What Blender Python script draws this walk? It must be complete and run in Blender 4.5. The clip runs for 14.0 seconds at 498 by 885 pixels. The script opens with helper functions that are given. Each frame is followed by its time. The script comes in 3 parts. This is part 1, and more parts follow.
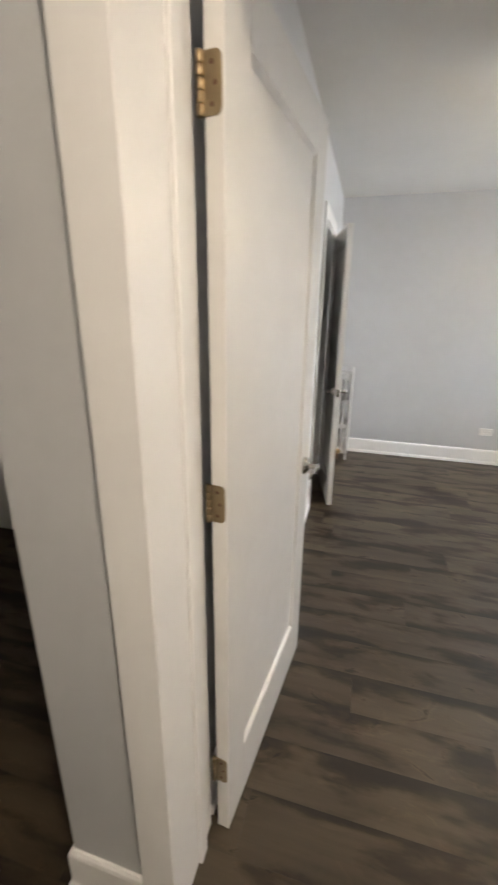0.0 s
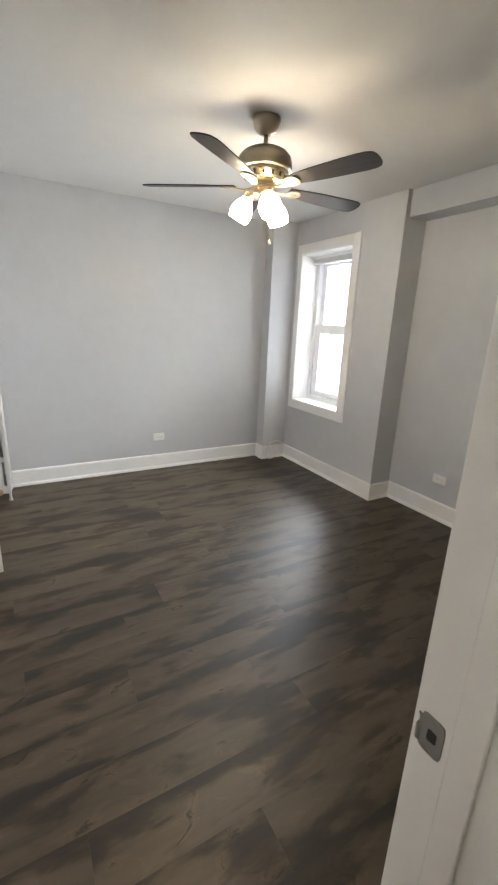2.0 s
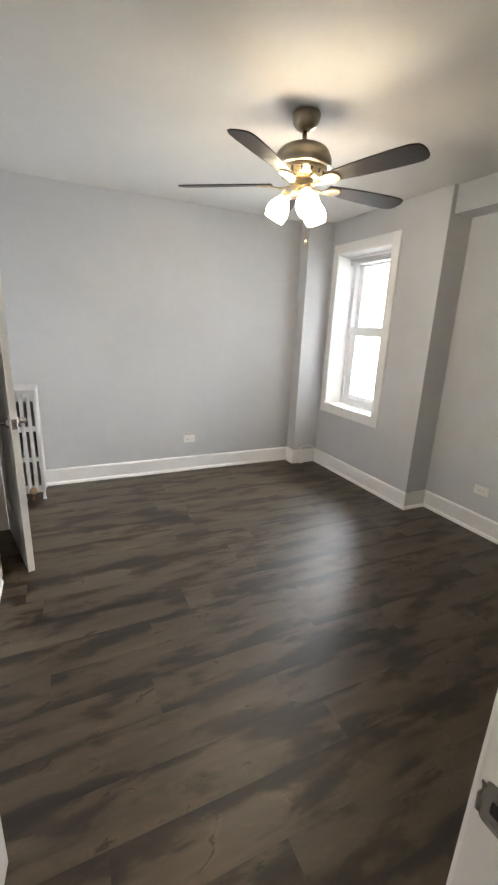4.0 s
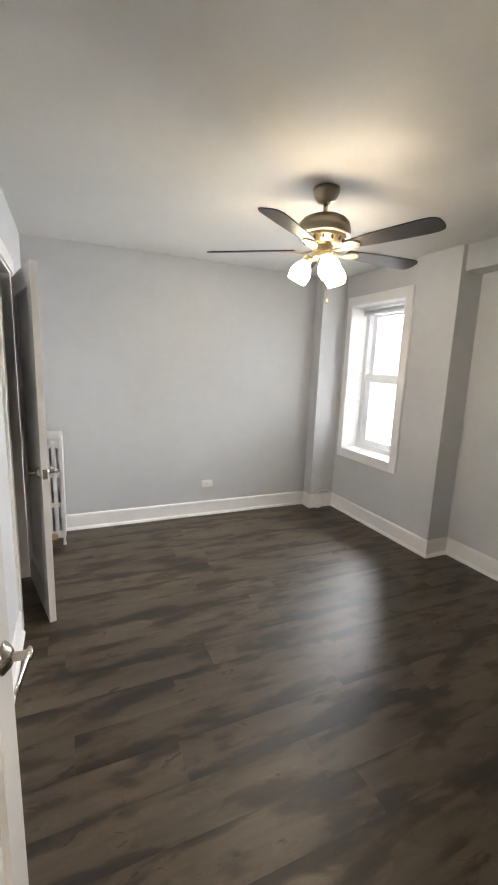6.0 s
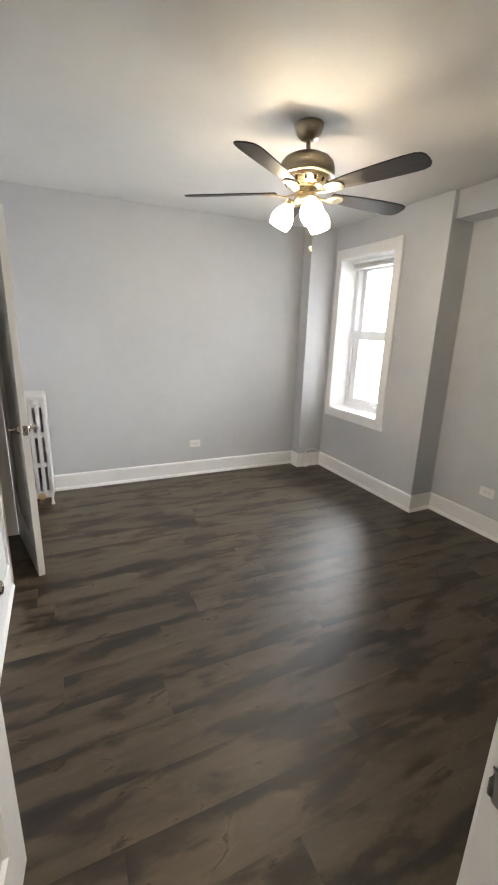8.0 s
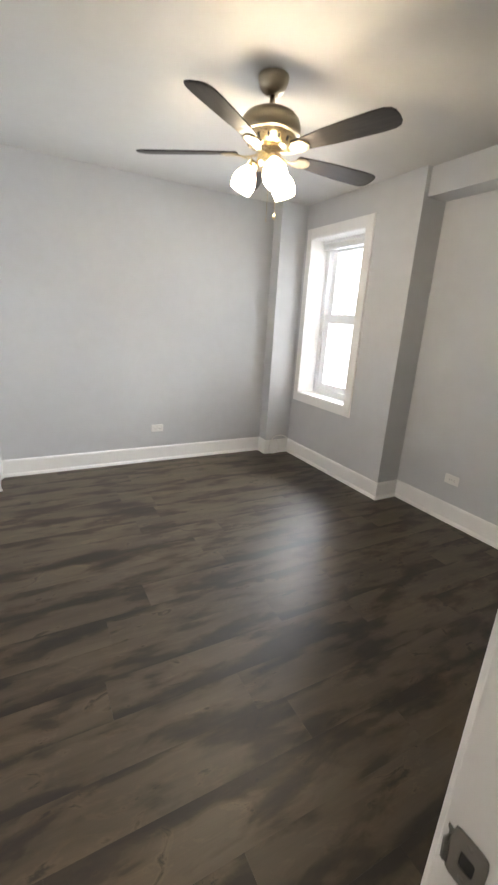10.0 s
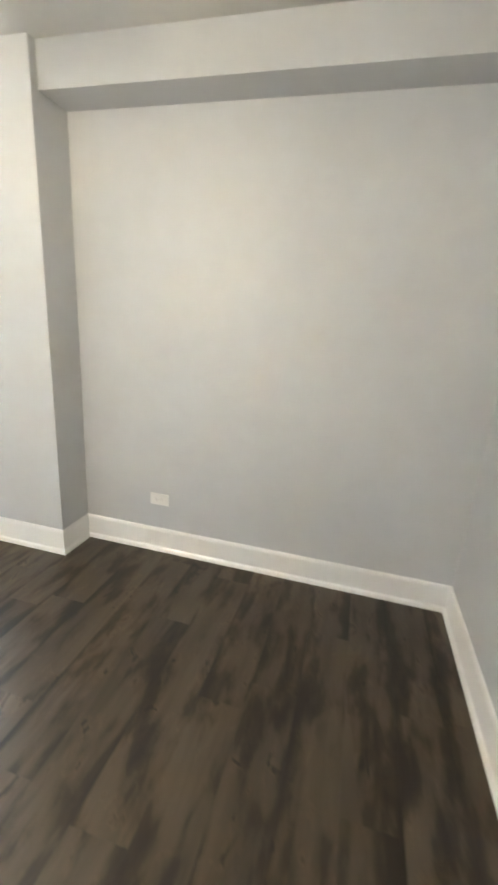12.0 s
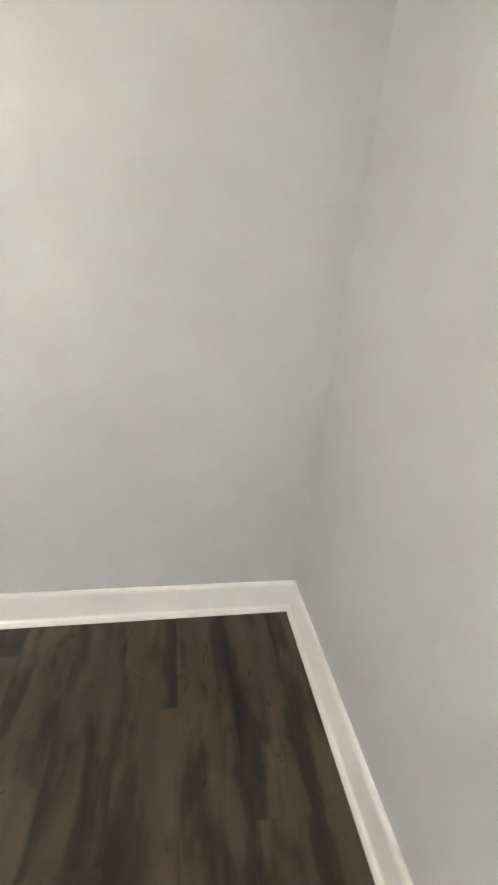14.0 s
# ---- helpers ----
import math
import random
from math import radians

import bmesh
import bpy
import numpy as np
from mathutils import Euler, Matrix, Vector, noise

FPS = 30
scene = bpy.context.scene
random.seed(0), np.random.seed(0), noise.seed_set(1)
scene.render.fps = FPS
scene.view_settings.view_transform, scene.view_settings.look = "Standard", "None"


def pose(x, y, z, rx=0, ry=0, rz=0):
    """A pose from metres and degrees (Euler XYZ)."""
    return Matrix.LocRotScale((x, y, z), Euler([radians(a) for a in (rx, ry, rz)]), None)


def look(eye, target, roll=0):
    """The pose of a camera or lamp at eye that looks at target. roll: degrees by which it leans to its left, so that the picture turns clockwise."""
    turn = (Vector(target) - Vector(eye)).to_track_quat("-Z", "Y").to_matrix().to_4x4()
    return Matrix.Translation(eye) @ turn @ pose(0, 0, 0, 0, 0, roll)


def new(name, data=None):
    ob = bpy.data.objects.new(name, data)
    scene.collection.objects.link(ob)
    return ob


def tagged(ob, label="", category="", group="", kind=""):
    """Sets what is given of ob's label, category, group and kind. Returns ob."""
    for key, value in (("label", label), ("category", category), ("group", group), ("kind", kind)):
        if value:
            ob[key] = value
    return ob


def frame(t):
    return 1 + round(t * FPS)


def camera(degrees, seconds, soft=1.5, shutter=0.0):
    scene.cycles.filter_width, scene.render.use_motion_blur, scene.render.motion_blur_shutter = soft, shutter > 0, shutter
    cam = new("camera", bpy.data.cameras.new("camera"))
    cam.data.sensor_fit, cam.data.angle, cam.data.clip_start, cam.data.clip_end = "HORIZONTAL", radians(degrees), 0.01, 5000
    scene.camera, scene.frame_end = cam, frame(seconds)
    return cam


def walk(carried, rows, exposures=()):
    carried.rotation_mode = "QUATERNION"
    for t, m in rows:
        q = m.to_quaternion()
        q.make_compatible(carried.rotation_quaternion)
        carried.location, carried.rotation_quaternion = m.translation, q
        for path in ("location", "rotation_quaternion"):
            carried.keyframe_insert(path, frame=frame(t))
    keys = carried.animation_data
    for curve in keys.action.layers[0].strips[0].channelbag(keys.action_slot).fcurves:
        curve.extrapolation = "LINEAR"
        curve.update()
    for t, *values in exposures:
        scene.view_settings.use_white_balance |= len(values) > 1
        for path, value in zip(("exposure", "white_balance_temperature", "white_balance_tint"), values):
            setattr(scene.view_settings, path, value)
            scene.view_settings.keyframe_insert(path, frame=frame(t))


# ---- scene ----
cam = camera(62.8, 14.0, soft=2.1, shutter=0.4)
EXPOSURES = [(0, 1.52, 6850, 13), (0.5, 1.5, 6600, 11), (1, 1.45, 6600, 10), (1.5, 1.58, 6650, 11), (5.5, 1.61, 6850, 12), (10.0, 1.7, 6800, 12), (10.5, 1.8, 6750, 12), (11, 2.06, 6700, 9), (11.5, 2.74, 6700, 6), (12, 2.62, 6750, 7), (12.5, 2.36, 6750, 8), (13, 2.56, 6850, 9), (13.5, 2.76, 6700, 6), (14, 2.8, 6550, 8)]
PATH = [
    (0, (0.298, -0.769, 1.483), (-0.215, 1.06, 0.858), 0.7),
    (0.5, (0.347, -0.677, 1.468), (0.265, 1.215, 0.827), 1.7),
    (1, (0.435, -0.448, 1.445), (0.631, 1.461, 0.879), 1.4),
    (1.5, (0.423, -0.343, 1.443), (1.159, 1.427, 0.874), 4.2),
    (2, (0.325, -0.283, 1.463), (1.283, 1.383, 0.910), 2.5),
    (2.5, (0.362, -0.246, 1.467), (1.189, 1.474, 0.870), 2.9),
    (3, (0.373, -0.235, 1.453), (1.208, 1.462, 0.803), 3.0),
    (5.5, (0.27, -0.202, 1.519), (1.077, 1.591, 1.155), 2.0),
    (6, (0.259, -0.204, 1.534), (1.059, 1.591, 1.164), 2.2),
    (6.5, (0.275, -0.215, 1.494), (1.064, 1.562, 1.027), 2.6),
    (7, (0.298, -0.237, 1.461), (1.091, 1.52, 0.928), 2.5),
    (9.5, (0.365, -0.225, 1.491), (1.246, 1.493, 0.971), 2.1),
    (10, (0.450, -0.155, 1.409), (1.377, 1.519, 0.828), 3.5),
    (10.5, (0.561, -0.025, 1.408), (1.524, 1.543, 0.623), 5.3),
    (11, (0.736, 0.191, 1.323), (2.323, 1.155, 0.579), 7.5),
    (11.3, (0.826, 0.275, 1.337), (2.646, 0.716, 0.634), 6.0),
    (11.5, (0.939, 0.313, 1.296), (2.808, 0.627, 0.657), 3.9),
    (11.7, (1.052, 0.411, 1.306), (2.916, 0.753, 0.667), 1.9),
    (12, (1.185, 0.591, 1.368), (3.044, 1.064, 0.805), 3.8),
    (12.2, (1.208, 0.733, 1.370), (3.086, 1.204, 0.867), 4.4),
    (12.5, (1.236, 0.902, 1.342), (3.099, 1.397, 0.810), 2.1),
    (12.8, (1.241, 1.015, 1.400), (3.105, 1.394, 0.785), 0.5),
    (13, (1.272, 0.978, 1.390), (3.177, 1.106, 0.794), 0.8),
    (13.3, (1.396, 0.835, 1.387), (3.29, 0.606, 0.784), 1.8),
    (13.5, (1.518, 0.727, 1.401), (3.403, 0.435, 0.797), 3.2),
    (14, (1.926, 0.519, 1.316), (3.729, 0.132, 0.542), 5.9),
]
walk(cam, [(t, look(e, g, r)) for t, e, g, r in PATH], EXPOSURES)

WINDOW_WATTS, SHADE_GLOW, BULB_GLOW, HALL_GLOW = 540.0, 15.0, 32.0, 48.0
FAN_TURN, DOOR_TURN = 0.0, 84.0

# ---- world and light ----
world = bpy.data.worlds.new("sky")
scene.world = world
world.use_nodes = True
wn = world.node_tree
sky = wn.nodes.new("ShaderNodeTexSky")
sky.sky_type = "NISHITA"
sky.sun_disc = False
sky.sun_elevation, sky.sun_rotation = radians(40), radians(200)
wn.links.new(sky.outputs["Color"], wn.nodes["Background"].inputs["Color"])
wn.nodes["Background"].inputs["Strength"].default_value = 0.12


def area_lamp(name, m, w, h, watts, colour):
    data = bpy.data.lights.new(name, "AREA")
    data.shape, data.size, data.size_y, data.energy, data.color = "RECTANGLE", w, h, watts, colour
    ob = new(name, data)
    ob.matrix_world = m
    return ob


# daylight that falls in through the window
area_lamp("window_daylight", look((5.2, 3.50, 2.05), (0, 2.2, 0.8)), 2.6, 2.8, WINDOW_WATTS, (0.87, 0.93, 1.0))


# ---- materials ----
def material(name, colour=(0.8, 0.8, 0.8), rough=0.5, metal=0.0):
    m = bpy.data.materials.new(name)
    m.use_nodes = True
    b = m.node_tree.nodes["Principled BSDF"]
    b.inputs["Base Color"].default_value = (*colour, 1)
    b.inputs["Roughness"].default_value = rough
    b.inputs["Metallic"].default_value = metal
    return m


def node(m, kind, **values):
    n = m.node_tree.nodes.new(kind)
    for key, value in values.items():
        n.inputs[key].default_value = value
    return n


def link(m, a, b):
    m.node_tree.links.new(a, b)


def bsdf(m):
    return m.node_tree.nodes["Principled BSDF"]


def noise_tex(m, vec, scale, detail=4, rough=0.55, distort=0.0):
    n = node(m, "ShaderNodeTexNoise", Scale=scale, Detail=detail, Roughness=rough, Distortion=distort)
    if vec is not None:
        link(m, vec, n.inputs["Vector"])
    return n


def ramp(m, fac, stops):
    r = m.node_tree.nodes.new("ShaderNodeValToRGB")
    while len(r.color_ramp.elements) < len(stops):
        r.color_ramp.elements.new(0.5)
    for e, (pos, col) in zip(r.color_ramp.elements, stops):
        e.position = pos
        e.color = (*col, 1) if len(col) == 3 else col
    link(m, fac, r.inputs["Fac"])
    return r


def mixer(m, a, b, fac, mode="MIX"):
    n = m.node_tree.nodes.new("ShaderNodeMix")
    n.data_type, n.blend_type = "RGBA", mode
    for sock, v in ((n.inputs[0], fac), (n.inputs[6], a), (n.inputs[7], b)):
        if hasattr(v, "links"):
            link(m, v, sock)
        else:
            sock.default_value = v if not isinstance(v, tuple) else ((*v, 1) if len(v) == 3 else v)
    return n.outputs[2]


def bump(m, height, strength, dist=0.002):
    b = node(m, "ShaderNodeBump", Strength=strength, Distance=dist)
    link(m, height, b.inputs["Height"])
    link(m, b.outputs["Normal"], bsdf(m).inputs["Normal"])


def painted(name, colour, rough, var=0.03, fine=260, relief=0.12, rough_var=0.06):
    """Rolled or brushed paint: faint stipple, soft patches, uneven gloss."""
    m = material(name, colour, rough)
    vec = node(m, "ShaderNodeTexCoord").outputs["Object"]
    big = noise_tex(m, vec, 1.7, 3)
    mid = noise_tex(m, vec, 11, 4)
    tiny = noise_tex(m, vec, fine, 2)
    low = tuple(c * (1 - var) for c in colour)
    high = tuple(min(1, c * (1 + var)) for c in colour)
    c1 = ramp(m, big.outputs["Fac"], [(0.3, low), (0.7, high)]).outputs["Color"]
    c2 = ramp(m, mid.outputs["Fac"], [(0.3, (0.97, 0.97, 0.97)), (0.7, (1, 1, 1))]).outputs["Color"]
    link(m, mixer(m, c1, c2, 1.0, "MULTIPLY"), bsdf(m).inputs["Base Color"])
    r = ramp(m, mid.outputs["Fac"], [(0.25, (rough - rough_var,) * 3), (0.75, (rough + rough_var,) * 3)])
    link(m, r.outputs["Color"], bsdf(m).inputs["Roughness"])
    bump(m, tiny.outputs["Fac"], relief, 0.0015)
    return m


M_WALL = painted("grey_wall_paint", (0.566, 0.576, 0.592), 0.43, 0.025)
M_CEIL = painted("white_ceiling_paint", (0.64, 0.635, 0.615), 0.75, 0.02)
M_TRIM = painted("white_trim_paint", (0.86, 0.855, 0.845), 0.33, 0.012, 60, 0.03, 0.02)
M_DOOR = painted("white_door_paint", (0.78, 0.77, 0.75), 0.24, 0.008, 70, 0.05, 0.006)
M_PLASTIC = painted("white_plastic", (0.82, 0.81, 0.79), 0.3, 0.01, 200, 0.03)
M_VINYL = painted("white_window_vinyl", (0.80, 0.81, 0.82), 0.35, 0.01, 150, 0.03)
M_RAD = painted("aluminium_grey_radiator_paint", (0.56, 0.55, 0.54), 0.42, 0.06, 140, 0.3)
bsdf(M_RAD).inputs["Metallic"].default_value = 0.3
M_DARK = material("dark_slot", (0.02, 0.02, 0.02), 0.6)
M_BRICK = painted("pale_painted_brick", (0.50, 0.49, 0.48), 0.8, 0.08, 90, 0.4)
# darker than the room walls: the unlit closet's shade is in this grey
M_CLOSET = painted("shaded_closet_grey", (0.30, 0.30, 0.29), 0.7, 0.05)


def metal(name, colour, rough, stretch=(1, 1, 40)):
    m = material(name, colour, rough, 1.0)
    vec = node(m, "ShaderNodeTexCoord").outputs["Object"]
    mp = node(m, "ShaderNodeMapping", Scale=stretch)
    link(m, vec, mp.inputs["Vector"])
    n = noise_tex(m, mp.outputs["Vector"], 30, 4)
    r = ramp(m, n.outputs["Fac"], [(0.3, (rough * 0.9,) * 3), (0.7, (rough * 1.12,) * 3)])
    link(m, r.outputs["Color"], bsdf(m).inputs["Roughness"])
    c = ramp(m, n.outputs["Fac"], [(0.3, tuple(v * 0.95 for v in colour)), (0.7, colour)])
    link(m, c.outputs["Color"], bsdf(m).inputs["Base Color"])
    return m


M_NICKEL = metal("satin_nickel", (0.52, 0.49, 0.44), 0.22)
M_STRIKE = metal("dull_steel", (0.30, 0.29, 0.27), 0.36)
M_HINGE = metal("antique_nickel", (0.30, 0.23, 0.14), 0.32)
M_FAN = metal("brushed_pewter", (0.35, 0.30, 0.22), 0.30, (1, 1, 25))
M_FANLIGHT = metal("brushed_nickel_fitting", (0.66, 0.55, 0.36), 0.28, (1, 1, 25))
M_BRASS = painted("dull_tan_brass", (0.33, 0.22, 0.11), 0.5, 0.2, 90, 0.2)
M_RUST = painted("rusty_iron", (0.14, 0.07, 0.035), 0.75, 0.3, 80, 0.5)


def plank_material():
    m = material("grey_brown_vinyl_plank", (0.06, 0.05, 0.045), 0.36)
    bsdf(m).inputs["Specular IOR Level"].default_value = 0.58
    tree = m.node_tree
    vec = node(m, "ShaderNodeTexCoord").outputs["Object"]
    info = tree.nodes.new("ShaderNodeObjectInfo")
    shift = node(m, "ShaderNodeVectorMath")
    shift.operation = "MULTIPLY_ADD"
    comb = tree.nodes.new("ShaderNodeCombineXYZ")
    for i in range(3):
        link(m, info.outputs["Random"], comb.inputs[i])
    link(m, comb.outputs["Vector"], shift.inputs[0])
    shift.inputs[1].default_value = (37.0, 61.0, 23.0)
    link(m, vec, shift.inputs[2])

    def stretched(x, y):
        mp = node(m, "ShaderNodeMapping", Scale=(x, y, 1))
        link(m, shift.outputs["Vector"], mp.inputs["Vector"])
        return mp.outputs["Vector"]

    def math_node(op, a, b):
        n = tree.nodes.new("ShaderNodeMath")
        n.operation = op
        for sock, v in zip(n.inputs, (a, b)):
            if hasattr(v, "links"):
                link(m, v, sock)
            else:
                sock.default_value = v
        return n.outputs[0]

    broad = noise_tex(m, stretched(1.0, 5.0), 1.5, 3, 0.5, 0.3)
    streak = noise_tex(m, stretched(1.4, 26.0), 1.4, 4, 0.55, 0.5)
    fine = noise_tex(m, stretched(6.0, 190.0), 1.6, 5, 0.6, 0.2)
    smear = noise_tex(m, stretched(2.7, 9.5), 1.25, 3, 0.45, 0.25)
    knot = noise_tex(m, stretched(4.6, 10.0), 1.25, 4, 0.6, 1.1)
    base = ramp(m, broad.outputs["Fac"], [(0.30, PLANK_DARK), (0.50, PLANK_MID), (0.72, PLANK_LIGHT)]).outputs["Color"]
    # dark heartwood smears that cling to one long edge of each plank
    sep = tree.nodes.new("ShaderNodeSeparateXYZ")
    link(m, vec, sep.inputs[0])
    across = math_node("DIVIDE", sep.outputs["Y"], PLANK_WIDTH / 2)
    side = math_node("MULTIPLY", math_node("SUBTRACT", info.outputs["Random"], 0.5), 2.0)
    lean = math_node("MULTIPLY", math_node("MULTIPLY", across, side), 0.15)
    edge = math_node("MULTIPLY", math_node("POWER", math_node("ABSOLUTE", across, 0.0), 3.0), 0.11)
    ragged = noise_tex(m, stretched(6.5, 15.0), 1.25, 5, 0.6, 0.9)
    torn = math_node("MULTIPLY", math_node("SUBTRACT", ragged.outputs["Fac"], 0.5), 0.26)
    v = math_node("ADD", math_node("ADD", math_node("ADD", smear.outputs["Fac"], lean), edge), torn)
    p = ramp(m, v, [(0.48, (1.08, 1.08, 1.08)), (0.56, (0.80, 0.75, 0.70)), (0.615, (0.43, 0.345, 0.255)), (0.72, (0.18, 0.128, 0.080))]).outputs["Color"]
    c = mixer(m, base, p, 1.0, "MULTIPLY")
    k = ramp(m, knot.outputs["Fac"], [(0.32, (0.30, 0.24, 0.18)), (0.38, (1.30, 1.27, 1.22)), (0.45, (1, 1, 1))]).outputs["Color"]
    c = mixer(m, c, k, 0.95, "MULTIPLY")
    s = ramp(m, streak.outputs["Fac"], [(0.34, (0.86, 0.85, 0.83)), (0.62, (1.07, 1.07, 1.06))]).outputs["Color"]
    c = mixer(m, c, s, 0.8, "MULTIPLY")
    g = ramp(m, fine.outputs["Fac"], [(0.3, (0.84, 0.83, 0.82)), (0.7, (1.06, 1.06, 1.06))]).outputs["Color"]
    c = mixer(m, c, g, 0.4, "MULTIPLY")
    tone = ramp(m, info.outputs["Random"], [(0.0, (0.94, 0.92, 0.91)), (0.5, (1.0, 0.97, 0.96)), (1.0, (1.06, 1.04, 1.01))]).outputs["Color"]
    c = mixer(m, c, tone, 1.0, "MULTIPLY")
    link(m, c, bsdf(m).inputs["Base Color"])
    r = ramp(m, v, [(0.45, (0.42, 0.42, 0.42)), (0.70, (0.47, 0.47, 0.47))])
    link(m, r.outputs["Color"], bsdf(m).inputs["Roughness"])
    h = mixer(m, streak.outputs["Color"], fine.outputs["Color"], 0.5)
    bump(m, h, 0.10, 0.0012)
    return m


PLANK_WIDTH = 0.181
PLANK_DARK, PLANK_MID, PLANK_LIGHT = (0.042, 0.031, 0.0185), (0.063, 0.0485, 0.0305), (0.085, 0.066, 0.043)
M_PLANK = plank_material()


def blade_material():
    m = material("dark_walnut_blade", (0.03, 0.025, 0.022), 0.5)
    bsdf(m).inputs["Specular IOR Level"].default_value = 0.3
    vec = node(m, "ShaderNodeTexCoord").outputs["Object"]
    mp = node(m, "ShaderNodeMapping", Scale=(2.5, 45, 10))
    link(m, vec, mp.inputs["Vector"])
    n = noise_tex(m, mp.outputs["Vector"], 2.0, 5, 0.6, 0.5)
    c = ramp(m, n.outputs["Fac"], [(0.3, (0.014, 0.011, 0.010)), (0.7, (0.036, 0.030, 0.027))])
    link(m, c.outputs["Color"], bsdf(m).inputs["Base Color"])
    return m


M_BLADE = blade_material()


def glowing(name, colour, strength):
    m = material(name, (0.9, 0.88, 0.84), 0.35)
    b = bsdf(m)
    b.inputs["Emission Color"].default_value = (*colour, 1)
    b.inputs["Emission Strength"].default_value = strength
    return m


M_SHADE = glowing("lit_frosted_glass", (1.0, 0.855, 0.64), SHADE_GLOW)
# frosted glass lets half of the bulb's light straight through
see = M_SHADE.node_tree.nodes.new("ShaderNodeBsdfTransparent")
half_lit = M_SHADE.node_tree.nodes.new("ShaderNodeMixShader")
half_lit.inputs["Fac"].default_value = 0.5
link(M_SHADE, bsdf(M_SHADE).outputs["BSDF"], half_lit.inputs[1])
link(M_SHADE, see.outputs["BSDF"], half_lit.inputs[2])
link(M_SHADE, half_lit.outputs["Shader"], M_SHADE.node_tree.nodes["Material Output"].inputs["Surface"])
M_BULB = glowing("lit_bulb", (1.0, 0.855, 0.64), BULB_GLOW)
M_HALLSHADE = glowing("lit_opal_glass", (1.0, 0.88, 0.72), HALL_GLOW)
M_BACK = glowing("overcast_distance", (0.93, 0.97, 1.0), 1.2)


def glass():
    m = bpy.data.materials.new("window_glass")
    m.use_nodes = True
    t = m.node_tree
    t.nodes.remove(t.nodes["Principled BSDF"])
    tr = t.nodes.new("ShaderNodeBsdfTransparent")
    gl = t.nodes.new("ShaderNodeBsdfGlossy")
    gl.inputs["Roughness"].default_value = 0.02
    lw = t.nodes.new("ShaderNodeLayerWeight")
    lw.inputs["Blend"].default_value = 0.5
    pw = t.nodes.new("ShaderNodeMath")
    pw.operation = "POWER"
    pw.inputs[1].default_value = 4.0
    t.links.new(lw.outputs["Facing"], pw.inputs[0])
    fr = t.nodes.new("ShaderNodeMath")
    fr.operation = "MULTIPLY_ADD"
    fr.inputs[1].default_value, fr.inputs[2].default_value = 0.6, 0.03
    t.links.new(pw.outputs[0], fr.inputs[0])
    mx = t.nodes.new("ShaderNodeMixShader")
    t.links.new(fr.outputs[0], mx.inputs["Fac"])
    t.links.new(tr.outputs[0], mx.inputs[1])
    t.links.new(gl.outputs[0], mx.inputs[2])
    t.links.new(mx.outputs[0], t.nodes["Material Output"].inputs["Surface"])
    return m


M_GLASS = glass()


# ---- building helpers ----
def mesh_of(bm, mat, smooth=False):
    me = bpy.data.meshes.new("mesh")
    bmesh.ops.recalc_face_normals(bm, faces=bm.faces)
    bm.to_mesh(me)
    bm.free()
    me.materials.append(mat)
    if smooth:
        for p in me.polygons:
            p.use_smooth = True
    return me


def part(name, bm, mat, parent=None, label="", smooth=False, m=None):
    ob = new(name, mesh_of(bm, mat, smooth))
    if parent is not None:
        ob.parent = parent
    if m is not None:
        ob.matrix_basis = m
    if label:
        tagged(ob, label)
    return ob


def add_box(bm, x0, x1, y0, y1, z0, z1, bevel=0.0, seg=2):
    r = bmesh.ops.create_cube(bm, size=1.0, matrix=Matrix.Translation(((x0 + x1) / 2, (y0 + y1) / 2, (z0 + z1) / 2)) @ Matrix.Diagonal((x1 - x0, y1 - y0, z1 - z0, 1)))
    if bevel:
        edges = {e for v in r["verts"] for e in v.link_edges}
        bmesh.ops.bevel(bm, geom=list(edges), offset=bevel, segments=seg, profile=0.5, affect="EDGES")
    return bm


def box(x0, x1, y0, y1, z0, z1, bevel=0.0, seg=2):
    return add_box(bmesh.new(), x0, x1, y0, y1, z0, z1, bevel, seg)


def lathe(rings, seg=32, bm=None, m=Matrix()):
    """Turns (radius, z) rings round the z axis."""
    bm = bm or bmesh.new()
    loops = []
    for r, z in rings:
        if r < 1e-5:
            loops.append([bm.verts.new(m @ Vector((0, 0, z)))])
        else:
            loops.append([bm.verts.new(m @ Vector((r * math.cos(2 * math.pi * i / seg), r * math.sin(2 * math.pi * i / seg), z))) for i in range(seg)])
    for a, b in zip(loops, loops[1:]):
        for i in range(seg):
            j = (i + 1) % seg
            if len(a) == 1 and len(b) == 1:
                continue
            if len(a) == 1:
                bm.faces.new((a[0], b[i], b[j]))
            elif len(b) == 1:
                bm.faces.new((a[i], a[j], b[0]))
            else:
                bm.faces.new((a[i], a[j], b[j], b[i]))
    return bm


def tube(points, radius, seg=10, bm=None):
    """A round bar along a line of points."""
    bm = bm or bmesh.new()
    pts = [Vector(p) for p in points]
    loops = []
    for i, p in enumerate(pts):
        d = (pts[min(i + 1, len(pts) - 1)] - pts[max(i - 1, 0)]).normalized()
        q = d.to_track_quat("Z", "Y")
        loops.append([bm.verts.new(p + q @ Vector((radius * math.cos(2 * math.pi * k / seg), radius * math.sin(2 * math.pi * k / seg), 0))) for k in range(seg)])
    for a, b in zip(loops, loops[1:]):
        for k in range(seg):
            bm.faces.new((a[k], a[(k + 1) % seg], b[(k + 1) % seg], b[k]))
    bm.faces.new(loops[0])
    bm.faces.new(loops[-1])
    return bm


